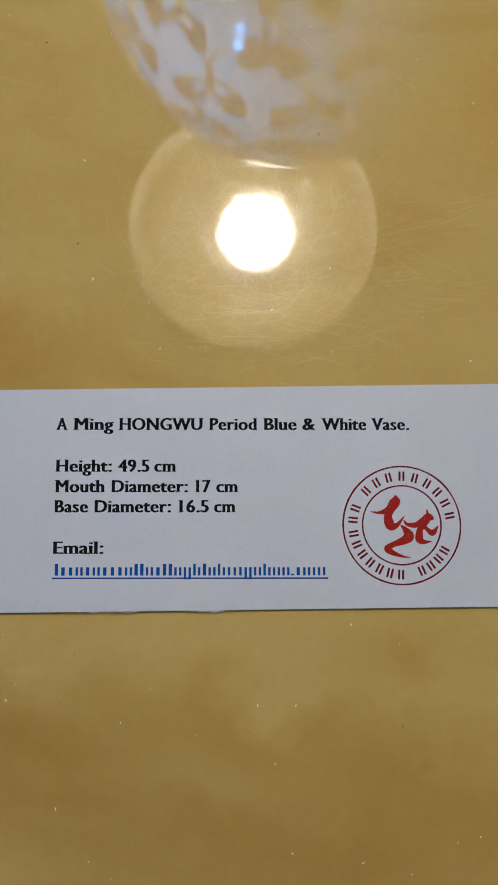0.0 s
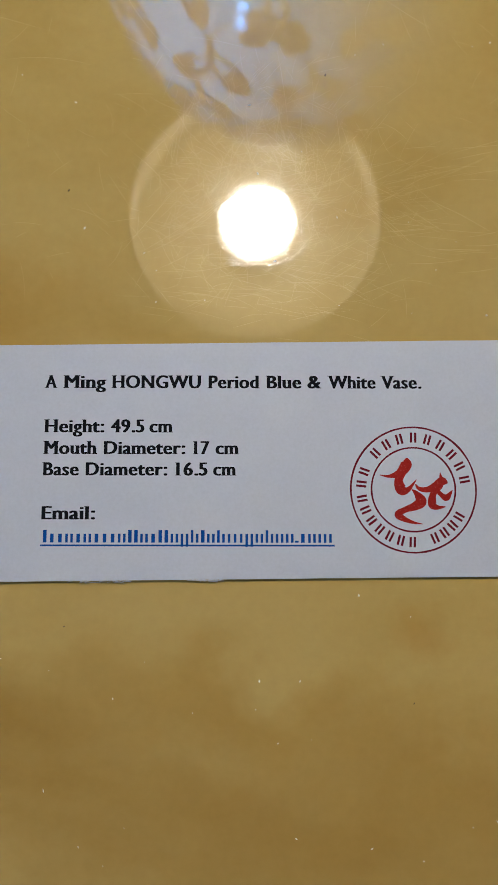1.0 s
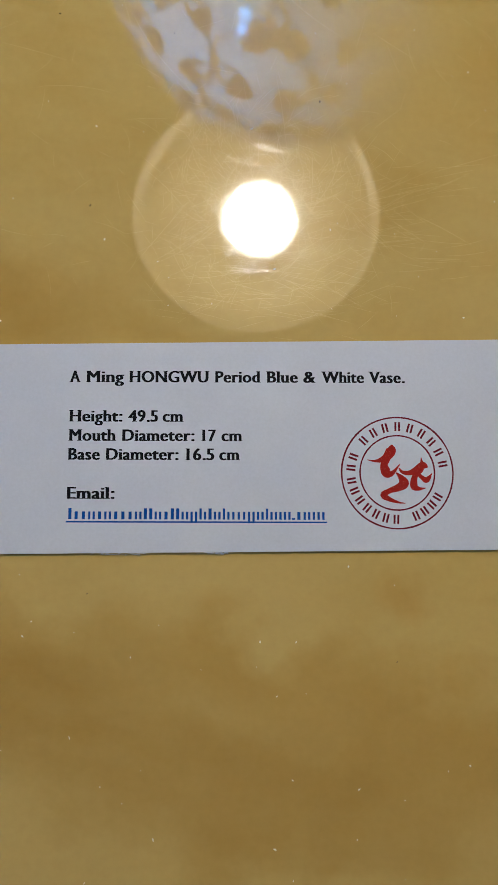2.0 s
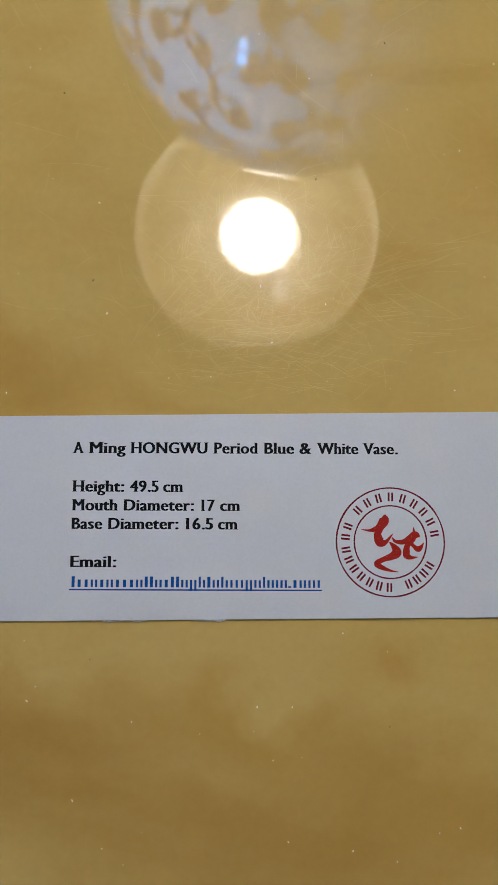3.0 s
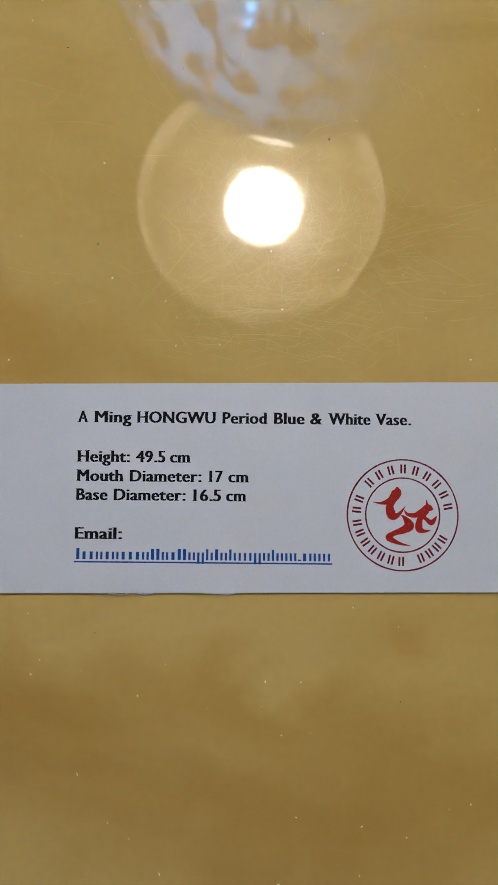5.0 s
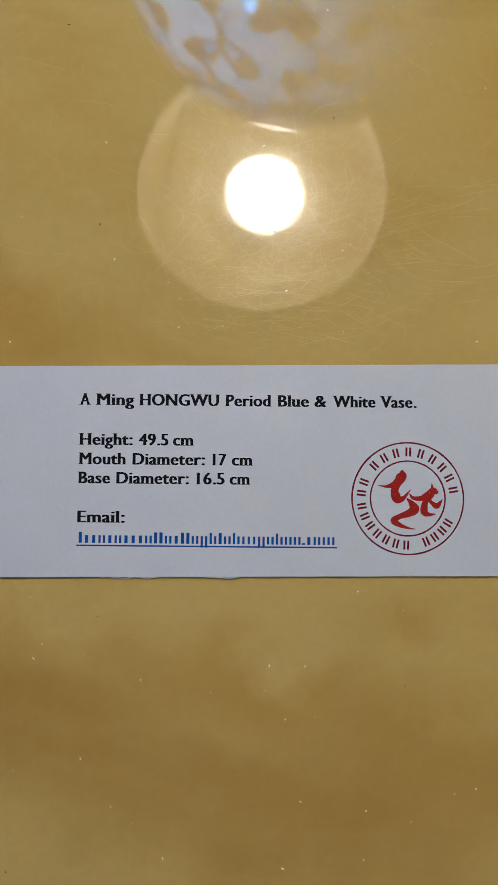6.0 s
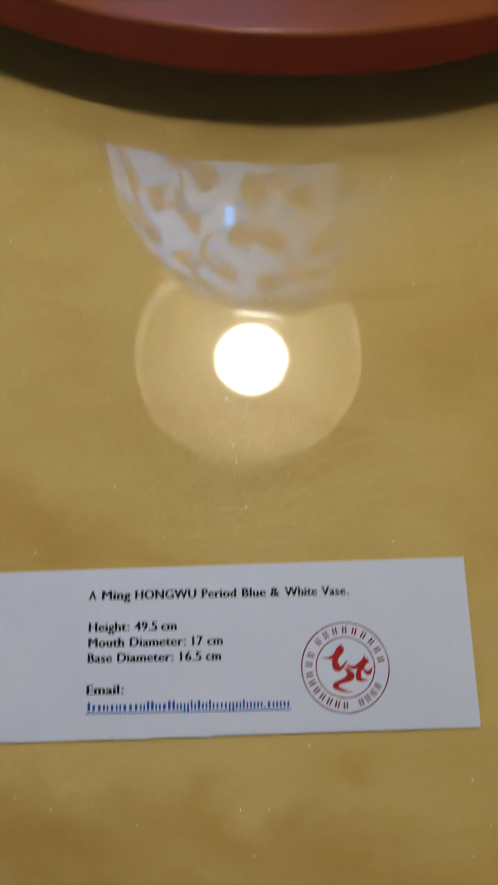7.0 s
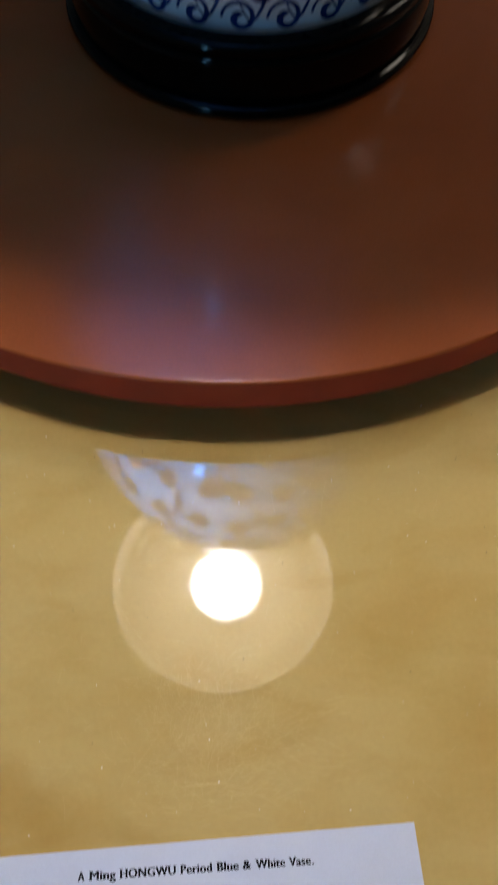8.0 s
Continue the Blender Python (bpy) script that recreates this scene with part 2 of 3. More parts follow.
def make_scratches(parent):
    """Hair-fine shallow polishing scratches; each is a low ridge, and its paler colour stands in for the lamp's glint.
    """
    rnd = random.Random(5)
    verts, faces = [], []
    ox, oy = parent.location.x, parent.location.y

    def stroke(x, y, ang, length, bend, wid, slope):
        n = 6
        h = wid * slope / 2
        start = len(verts)
        a = ang
        for i in range(n):
            f = (0.15, 0.8, 1.0, 1.0, 0.8, 0.15)[i]
            px, py = -math.sin(a), math.cos(a)
            for s, z in ((-0.5, 0), (0, 1), (0.5, 0)):
                verts.append((x + px * s * wid * f - ox, y + py * s * wid * f - oy, TOP + 0.00002 + h * z * f))
            x, y, a = x + math.cos(a) * length / (n - 1), y + math.sin(a) * length / (n - 1), a + bend / (n - 1)
        for i in range(n - 1):
            for k in range(2):
                p = start + 3 * i + k
                faces.append((p, p + 3, p + 4, p + 1))

    def steep(mean):
        return 0.012 + min(rnd.expovariate(1 / mean), 0.12)

    # wiping marks in every direction, most of them where the bulb is mirrored
    for k in range(1000):
        x, y = (rnd.gauss(0.048, 0.014), 0.049 + abs(rnd.gauss(0.032, 0.014))) if k < 850 else (rnd.uniform(-0.06, 0.16), rnd.uniform(0.049, 0.20))
        stroke(x, y, rnd.uniform(0, math.pi), rnd.uniform(0.002, 0.011), rnd.gauss(0, 0.35), rnd.uniform(0.00005, 0.00009), steep(0.026))
    # crosswise wiping marks, in loose bundles
    for _ in range(22):
        x, y, a = rnd.gauss(0.05, 0.016), rnd.uniform(0.052, 0.085), rnd.gauss(-0.08, 0.3)
        for _ in range(rnd.randint(6, 18)):
            stroke(x + rnd.gauss(0, 0.007), y + rnd.gauss(0, 0.004), a + rnd.gauss(0, 0.12), rnd.uniform(0.005, 0.016), rnd.gauss(0.05, 0.15), rnd.uniform(0.00005, 0.00010), steep(0.03))
    # a few long single scratches
    for _ in range(24):
        stroke(rnd.uniform(-0.01, 0.11), rnd.uniform(0.05, 0.20), rnd.uniform(0, math.pi), rnd.uniform(0.012, 0.028), rnd.gauss(0, 0.2), rnd.uniform(0.00007, 0.00011), steep(0.04))
    me = bpy.data.meshes.new("scratched_polish")
    me.from_pydata(verts, [], faces)
    me.materials.append(WORN_GLINT)
    ob = new("scratched_polish", me)
    ob.parent = parent
    tagged(ob, "fine wiping scratches in the polish", kind="stuff")


make_scratches(table)


# ---- the card ----
CARD_H = 0.00045


def make_card():
    """A hand-cut slip of stiff white paper, its lower edge slightly frayed. Its origin is the left end of the address line."""
    c = empty("information_card", (0, 0, TOP + 0.0006), "white paper card with bold black print and red stamp", "card")
    c.rotation_euler.x = radians(-0.75)      # the near edge curls up a little
    rnd = random.Random(2)
    bm = bmesh.new()
    corners = [(-0.0385, -0.00845), (0.1220, -0.00668), (0.1209, 0.0456), (-0.0395, 0.0435)]
    loop = []
    for k in range(4):
        a, b = Vector(corners[k]), Vector(corners[(k + 1) % 4])
        n = 48 if k % 2 == 0 else 12
        side = Vector((b.y - a.y, a.x - b.x)).normalized()
        for i in range(n):
            w = 0.00005 * noise.noise((i * 0.35, k * 7.0, 0)) if i else 0
            loop.append(a.lerp(b, i / n) + side * w)
    low = [bm.verts.new((p.x, p.y, 0.0001)) for p in loop]
    high = [bm.verts.new((p.x, p.y, CARD_H)) for p in loop]
    bm.faces.new(high)
    bm.faces.new(low[::-1])
    for i in range(len(loop)):
        j = (i + 1) % len(loop)
        bm.faces.new((low[i], low[j], high[j], high[i]))
    part("paper", bm, PAPER, c, "stiff white paper slip with hand-cut edges", smooth=False)
    # torn fibres on the lower edge
    for x, w in ((0.0125, 0.0120), (0.0365, 0.0055)):
        bm = bmesh.new()
        for _ in range(14):
            x0 = x + rnd.uniform(-w / 2, w / 2)
            y0 = -0.00845 + (x0 + 0.0385) * 0.011
            pts = spline([(x0, y0, 0.0004), (x0 + rnd.uniform(-.0012, .0012), y0 - rnd.uniform(.0001, .0004), 0.0003), (x0 + rnd.uniform(-.0025, .0025), y0 - rnd.uniform(.0000, .0006), 0.00025)], 5)
            for p, q in zip(pts, pts[1:]):
                d = Vector((0, 0.00004, 0))
                u = Vector((0, 0, 0.00005))
                a, b = p - d, q - d
                e, f = p + d, q + d
                vs = [bm.verts.new(v) for v in (a, b, f, e, a + u, b + u, f + u, e + u)]
                for fc in ((0, 1, 2, 3), (4, 7, 6, 5), (0, 4, 5, 1), (3, 2, 6, 7)):
                    bm.faces.new([vs[k] for k in fc])
        part("torn_fibres", bm, PAPER, c, "frayed paper fibres on the cut edge", smooth=False)
    return c


card = make_card()
INK_Z = CARD_H + 0.000012


def glyphs(body, offset=0.0):
    """The outline of a word in the built-in font, as a list of vertices and faces."""
    cu = bpy.data.curves.new("word", "FONT")
    cu.body, cu.size, cu.offset, cu.resolution_u = body, 1.0, offset, 3
    ob = bpy.data.objects.new("word", cu)
    me = bpy.data.meshes.new_from_object(ob)
    vs = [v.co.copy() for v in me.vertices]
    fs = [tuple(p.vertices) for p in me.polygons]
    bpy.data.objects.remove(ob)
    bpy.data.meshes.remove(me)
    bpy.data.curves.remove(cu)
    return vs, fs


CAP = max(v.y for v in glyphs("H")[0])


def bold_word(text):
    """A word with thickened stems and small feet at the stems' ends: faces of points, with a layer number."""
    out = []
    for i, ch in enumerate(text):
        x = min(v.x for v in glyphs(text[:i] + "|")[0] if i == 0 or v.x > 0) if i == 0 else max(v.x for v in glyphs(text[:i] + "|")[0]) - max(v.x for v in glyphs("|")[0])
        x = 0.0 if i == 0 else x + 0.035 * i + (0.03 if ch in ".:" else 0)
        vs, fs = glyphs(ch)
        for layer, dx in enumerate((-0.044, -0.022, 0.0, 0.022, 0.044)):
            out += [([(vs[k].x + x + dx, vs[k].y) for k in f], layer) for f in fs]
        if ch in ".:&9560cgaseoOGCS":
            continue
        count = {}
        for f in fs:
            for a, b in zip(f, f[1:] + f[:1]):
                count[frozenset((a, b))] = count.get(frozenset((a, b)), 0) + 1
        for e, n in count.items():
            a, b = [vs[k] for k in e]
            w = abs(a.x - b.x)
            if n > 1 or abs(a.y - b.y) > 0.004 or not 0.05 < w < 0.2:
                continue
            x0, x1, h, e_ = x + min(a.x, b.x) - 0.044, x + max(a.x, b.x) + 0.044, 0.036, 0.050
            if a.y < 0.02:
                y0, y1 = a.y, a.y + h
            else:
                y0, y1 = a.y - h, a.y
            right = e_ if a.y < 0.02 or ch.isupper() else 0.0
            out.append(([(x0 - e_, y0), (x1 + right, y0), (x1 + right, y1), (x0 - e_, y1)], 5))
    return out


def print_line(words, y, cap, label):
    """One printed line; words are (text, left, right) in millimetres on the card."""
    bm = bmesh.new()
    for text, x0, x1 in words:
        faces = bold_word(text)
        xs = [p[0] for f, _ in faces for p in f]
        lo, hi = min(xs), max(xs)
        for f, layer in faces:
            bm.faces.new([bm.verts.new(((x0 + (px - lo) / (hi - lo) * (x1 - x0)) / 1000, y + py / CAP * cap, INK_Z + layer * 0.000003)) for px, py in f])
    return part("printed_line", bm, BLACK_INK, card, label, smooth=False)


CAPH = 0.00285
print_line([("A", -0.3, 2.5), ("Ming", 3.8, 13.3), ("HONGWU", 14.5, 34.5), ("Period", 35.8, 47.3), ("Blue", 48.7, 56.6), ("&", 57.9, 61.0), ("White", 62.4, 73.1), ("Vase.", 74.2, 83.3)], 0.0343, CAPH, "bold black title line")
print_line([("Height:", -0.2, 13.1), ("49.5", 14.5, 21.9), ("cm", 23.0, 28.2)], 0.0244, CAPH, "bold black line giving the height")
print_line([("Mouth", -0.2, 11.6), ("Diameter:", 13.1, 31.0), ("17", 32.7, 36.3), ("cm", 37.6, 42.8)], 0.0196, CAPH, "bold black line giving the mouth diameter")
print_line([("Base", -0.3, 7.7), ("Diameter:", 9.2, 27.1), ("16.5", 28.8, 35.9), ("cm", 37.1, 42.2)], 0.0149, CAPH, "bold black line giving the base diameter")
print_line([("Email:", -0.2, 11.5)], 0.0053, CAPH, "bold black heading")


def flat(bm, pts):
    bm.faces.new([bm.verts.new((p[0], p[1], INK_Z)) for p in pts])


def bar(bm, x0, y0, x1, y1):
    flat(bm, ((x0, y0), (x1, y0), (x1, y1), (x0, y1)))


def address_bars():
    """The address line as plain blue bars, one to three upright ones to a character, and its underline."""
    wide = "34454544453354335553559555552458"
    unit, x = 0.0633 / sum(int(c) for c in wide), 0.0
    for i, c in enumerate(wide):
        w, bm = int(c) * unit, bmesh.new()
        stems = 1 if c in "234" else 2 if c == "5" else 3
        top = 0.0030 if i in (0, 10, 11, 14, 15, 18, 19, 21, 25) else 0.0007 if c == "2" else 0.0022
        low = -0.0006 if i in (17, 23) else 0.0003
        thick = 0.00066 if stems == 1 else 0.00056
        for k in range(stems):
            at = x + w * (k + 0.5) / stems
            bar(bm, at - thick / 2 - 0.00006 * (stems == 1), low, at + thick / 2 + 0.00006 * (stems == 1), top if k == 0 or c != "5" else min(top, 0.0022))
        part("address_bar", bm, BLUE_INK, card, smooth=False)
        x += w
    bm = bmesh.new()
    bar(bm, -0.0003, -0.00052, 0.0636, -0.00014)
    part("underline", bm, BLUE_INK, card, "blue underline", smooth=False)


address_bars()


def make_stamp():
    """The red round stamp: two rings, curved rows of bars between them, three brush-like shapes inside."""
    cx_, cy_ = 0.0810, 0.0119
    for r, w in ((0.01372, 0.00040), (0.00918, 0.00038)):
        bm = bmesh.new()
        n = 160
        ring = []
        for i in range(n):
            a = 2 * math.pi * i / n
            k = w * (1 + 0.25 * noise.noise((math.cos(a) * 3, math.sin(a) * 3, r * 900)))
            ring.append([bm.verts.new((cx_ + (r + s * k / 2) * math.cos(a), cy_ + (r + s * k / 2) * math.sin(a), INK_Z)) for s in (-1, 1)])
        for i in range(n):
            p, q = ring[i], ring[(i + 1) % n]
            bm.faces.new((p[0], p[1], q[1], q[0]))
        part("stamp_ring", bm, RED_LINE, card, "dark red stamped ring", smooth=False)
    # bars in the band, one to a character: start, end in degrees and count
    for a0, a1, n in ((136, 11, 9), (160, 174, 2), (190, 268, 7), (293, 329, 4)):
        for i in range(n):
            a = radians(a0 + (a1 - a0) * i / max(n - 1, 1))
            bm = bmesh.new()
            hw, hh, th = 0.00074, 0.00112, 0.00050
            rr = 0.01145
            u, v = Vector((math.cos(a), math.sin(a))), Vector((-math.sin(a), math.cos(a)))
            c = Vector((cx_, cy_)) + u * rr
            for x in (-hw * 0.62, hw * 0.62):
                flat(bm, [c + u * (s * hh) + v * (x + k * th / 2) for s, k in ((-1, -1), (1, -1), (1, 1), (-1, 1))])
            part("stamp_bar", bm, RED_LINE, card, smooth=False)
    # brush shapes: centre line in millimetres from the stamp's centre, with widths
    S = 0.1448e-3
    shapes = (
        [((-51, 22), 1), ((-36, 20), 5), ((-20, 25), 13), ((-10, 38), 17), ((-9, 48), 3)],
        [((-14, 30), 12), ((-22, 14), 13), ((-18, 0), 17), ((-8, 0), 8), ((5, 15), 1)],
        [((3, 8), 2), ((9, 1), 6), ((22, 0), 9), ((34, 6), 12), ((44, 12), 14), ((52, 10), 3)],
        [((41, 26), 1), ((42, 14), 7), ((40, 6), 10), ((30, -6), 10), ((28, -22), 13), ((36, -27), 7), ((48, -26), 1)],
        [((34, 0), 6), ((42, -8), 7), ((50, -12), 10), ((59, -1), 1)],
        [((-2, 0), 2), ((6, -8), 10), ((11, -18), 17), ((2, -25), 13), ((-14, -31), 9), ((-24, -38), 11), ((-14, -45), 8), ((0, -50), 4), ((13, -52), 1)],
    )
    for k_, sh in enumerate(shapes):
        mid = spline([(p[0], p[1], w) for p, w in sh], 8)
        bm = bmesh.new()
        pairs = []
        for i, p in enumerate(mid):
            d = mid[min(i + 1, len(mid) - 1)] - mid[max(i - 1, 0)]
            d.z = 0
            d.normalize()
            w = max(p.z, 0.6) / 2
            pairs.append([bm.verts.new((cx_ + (p.x - d.y * w * s) * S, cy_ + (p.y + d.x * w * s) * S, INK_Z + k_ * 0.000004)) for s in (-1, 1)])
        for p, q in zip(pairs, pairs[1:]):
            bm.faces.new((p[0], q[0], q[1], p[1]))
        part("brush_shape", bm, RED_INK, card, "solid red brush-like stamp shape", smooth=False)


make_stamp()


# ---- turntable, ring stand and vase ----
DISC = (0.0774, 0.4810)
AXIS = (0.0875, 0.4620)
DISC_TOP, DISC_LOW, DISC_R = 0.7887, 0.7668, 0.2700


def make_turntable():
    t = empty("turntable", (DISC[0], DISC[1], TOP), "round red-brown lacquered turntable on the marble table", "turntable")
    top, low, r = DISC_TOP - TOP, DISC_LOW - TOP, DISC_R
    prof = [(0, top)] + [(r * k / 8, top) for k in range(1, 8)] + arc_round(r - 0.0016, top - 0.0016, 0.0016, 90, 20) + [(r - 0.003, top - 0.004), (r - 0.003, low + 0.001), (0.2, low + 0.001), (0, low + 0.001)]
    part("plate", lathe(prof, 192), LACQUER, t, "thick round red lacquered plate")
    part("edge_band", lathe([(r - 0.0026, top - 0.0018)] + arc_round(r - 0.0004, top - 0.0014, 0.0004, 90, 0) + arc_round(r - 0.003, low + 0.003, 0.003, 0, -90) + [(r - 0.006, low), (r - 0.006, low + 0.0012), (r - 0.0032, low + 0.003)], 192, True), SHADED_EDGE, t, "red plate edge, coloured darker for its weak light")
    part("swivel_base", lathe([(0, 0), (0.140, 0), (0.140, 0.004), (0.11, 0.008), (0.11, low - 0.0005), (0, low - 0.0005)], 96), EBONY, t, "low black swivel base", smooth=False)
    return t


make_turntable()

STAND_H = 0.040


def make_stand():
    s = empty("vase_stand", (AXIS[0], AXIS[1], DISC_TOP), "black lacquered wooden ring stand under the vase", "vase stand")
    part("foot_moulding", lathe([(0.070, 0.0), (0.0985, 0.0)] + arc_round(0.0980, 0.004, 0.0027, -60, 80) + [(0.0965, 0.0075), (0.070, 0.0075)], 144, True), EBONY, s, "rounded black foot moulding")
    part("band", lathe([(0.070, 0.0076), (0.0968, 0.0076), (0.0972, 0.012), (0.0972, 0.028), (0.0966, 0.0316), (0.0855, 0.0316), (0.0850, 0.011), (0.070, 0.010)], 144, True), EBONY, s, "smooth glossy black band")
    part("lip", lathe([(0.0857, 0.0317), (0.0970, 0.0317)] + arc_round(0.0942, STAND_H - 0.0040, 0.0035, -20, 90) + arc_round(0.0890, STAND_H - 0.003, 0.0028, 90, 180), 144, True), EBONY, s, "rounded black upper lip")
    return s


make_stand()

VASE_Z = DISC_TOP + 0.0105
# profile of the outside, foot to lip: radius and height in metres
GLOBE_R, GLOBE_C, GLOBE_Z = 0.1605, 0.185, 0.341
OUTER = spline([(0.0800, 0.0, 0), (0.0825, 0.006, 0), (0.0815, 0.030, 0), (0.0800, 0.065, 0), (0.0835, 0.100, 0), (0.0935, 0.140, 0), (0.1090, 0.182, 0)]
               + [(GLOBE_R * math.sqrt(1 - abs((z - GLOBE_Z) / GLOBE_C) ** (2.2 if z > GLOBE_Z else 2.0)), z, 0) for z in (0.212, 0.245, 0.278, 0.311, 0.344, 0.377, 0.41, 0.435)]
               + [(0.1180, 0.452, 0), (0.0930, 0.461, 0), (0.0780, 0.467, 0), (0.0745, 0.475, 0), (0.0775, 0.485, 0), (0.0850, 0.4945, 0)], 8)
LENGTH = [0.0]
for p_, q_ in zip(OUTER, OUTER[1:]):
    LENGTH.append(LENGTH[-1] + (q_ - p_).length)


def on_vase(s, around, lift=0.00025):
    """The point of the vase at arc length s from the foot and at an angle, lifted off the glaze."""
    s = min(max(s, 0.0), LENGTH[-1] - 1e-6)
    i = next(k for k in range(len(LENGTH) - 1) if LENGTH[k + 1] >= s)
    f = (s - LENGTH[i]) / max(LENGTH[i + 1] - LENGTH[i], 1e-9)
    p, d = OUTER[i].lerp(OUTER[i + 1], f), (OUTER[i + 1] - OUTER[i]).normalized()
    r, z = p.x + d.y * lift, p.y - d.x * lift
    return Vector((r * math.cos(around), r * math.sin(around), z)), p.x


def ribbon(bm, path, widths):
    """A painted brush line on the vase along (s, angle) pairs."""
    pairs = []
    for i, (s, a) in enumerate(path):
        r = on_vase(s, a)[1]
        s0, a0 = path[max(i - 1, 0)]
        s1, a1 = path[min(i + 1, len(path) - 1)]
        d = Vector(((a1 - a0) * r, s1 - s0))
        if d.length < 1e-9:
            d = Vector((1, 0))
        d.normalize()
        w = widths[i] / 2
        pairs.append([bm.verts.new(on_vase(s + k * d.x * w, a - k * d.y * w / r)[0]) for k in (-1, 1)])
    for p, q in zip(pairs, pairs[1:]):
        bm.faces.new((p[0], q[0], q[1], p[1]))


def make_vase():
    v = empty("vase", (AXIS[0], AXIS[1], VASE_Z), "large blue and white porcelain vase painted with scrolling flowers", "vase")
    outer = [(p.x, p.y) for p in OUTER]
    inner = [(p.x - 0.007, p.y) for p in OUTER[::-1][:-6] if p.y > 0.012]
    part("body", lathe([(0.0, 0.006), (0.074, 0.006), (0.077, 0.0)] + outer + arc_round(0.0815, 0.4945, 0.0035, 0, 180, 6) + inner + [(0, 0.014)], 160), PORCELAIN, v, "white glazed porcelain body")
    rnd = random.Random(11)
    # scroll band above the foot
    bm = bmesh.new()
    n = 24
    for k in range(n):
        for sgn, sc, off in ((1, 0.046, 0.0), (-1, 0.033, 0.5)):
            path, widths = [], []
            ac = 2 * math.pi * (k + off) / n
            for i in range(40):
                f = i / 39
                rr = 0.0078 * (1 - f) + 0.0010
                ph = f * 2.6 * math.pi * sgn + (0 if sgn > 0 else math.pi)
                path.append((sc + rr * math.sin(ph), ac + rr * math.cos(ph) / 0.082))
                widths.append(0.0014 + 0.0024 * f)
            ribbon(bm, path, widths)
    m = n * 16
    ribbon(bm, [(0.0395 + 0.0075 * math.sin(n * 2 * math.pi * i / m), 2 * math.pi * i / m) for i in range(m + 1)], [0.0011 + 0.0006 * math.sin(i * 0.4) for i in range(m + 1)])
    part("painted_foot_band", bm, COBALT, v, "dark blue painted scroll band")
    for s, w in ((0.064, 0.0009), (0.068, 0.0018), (LENGTH[-1] - 0.012, 0.0015), (LENGTH[-1] - 0.085, 0.0016)):
        m, bm = 96, bmesh.new()
        ribbon(bm, [(s, 2 * math.pi * i / m) for i in range(m + 1)], [w] * (m + 1))
        part("painted_ring", bm, COBALT, v, "dark blue painted ring")
    # flower scrolls on the belly: hooked leaves on winding stems
    bm = bmesh.new()
    row = 0
    s = 0.105
    while s < 0.425:
        r = on_vase(s, 0)[1]
        count = max(8, round(2 * math.pi * r / 0.035))
        for k in range(count):
            a0 = 2 * math.pi * (k + 0.5 * (row % 2) + rnd.uniform(-0.12, 0.12)) / count
            hand_ = 1 if (k + row) % 2 else -1
            sc = s + rnd.uniform(-0.006, 0.006)
            size = rnd.uniform(0.85, 1.15)
            # a round bud with a hooked tail
            loops = [[bm.verts.new(on_vase(sc + 0.0118 * size * g * (1 + 0.12 * math.sin(3 * q + k)) * math.sin(q), a0 + 0.0090 * size * g * (1 + 0.12 * math.sin(3 * q + k)) * math.cos(q) / r, 0.0004)[0]) for q in [2 * math.pi * i / 16 for i in range(16)]] for g in (1.0, 0.66, 0.33)]
            heart = bm.verts.new(on_vase(sc, a0, 0.0004)[0])
            for i in range(16):
                for p, q in zip(loops, loops[1:]):
                    bm.faces.new((p[i], p[(i + 1) % 16], q[(i + 1) % 16], q[i]))
                bm.faces.new((loops[2][i], loops[2][(i + 1) % 16], heart))
            # a thick tail that thins into a swinging stem
            path, widths = [], []
            reach = rnd.uniform(0.028, 0.046) * size
            for i in range(22):
                f = i / 21
                swing = 0.0045 + 0.019 * math.sin(math.pi * f * 0.85) - 0.006 * f
                path.append((sc + 0.006 * size * math.sin(math.pi * min(1, f * 2.5)) - reach * f, a0 + hand_ * swing * size / r))
                widths.append((0.0048 * (1 - f) ** 1.6 + 0.0016) * size)
            ribbon(bm, path, widths)
            # comma leaves off the stem
            for at, turn, ln in ((14, -1, 0.014),):
                s1, a1 = path[at]
                leaf = [(s1 + ln * size * math.sin(1.9 * i / 9), a1 + turn * hand_ * ln * 0.9 * size * (1 - math.cos(1.9 * i / 9)) / r) for i in range(10)]
                ribbon(bm, leaf, [(0.0014 + 0.0036 * (i / 9) ** 1.5 * (1 if i < 9 else 0.4)) * size for i in range(10)])
        s += 0.045
        row += 1
    part("painted_flower_scrolls", bm, COBALT, v, "blue painted leaf and flower scrolls")
    bm = bmesh.new()
    for k in range(16):
        a0 = 2 * math.pi * k / 16
        for sg in (-1, 1):
            path = [(LENGTH[-1] - 0.078 + 0.058 * i / 12, a0 + sg * 0.16 * (1 - i / 12)) for i in range(13)]
            ribbon(bm, path, [0.0016] * 13)
    part("painted_neck_leaves", bm, COBALT, v, "blue painted pointed leaves")
    return v


make_vase()


# ---- pendant lamp ----
RIM_Z, RIM_R = 1.599, 0.1690


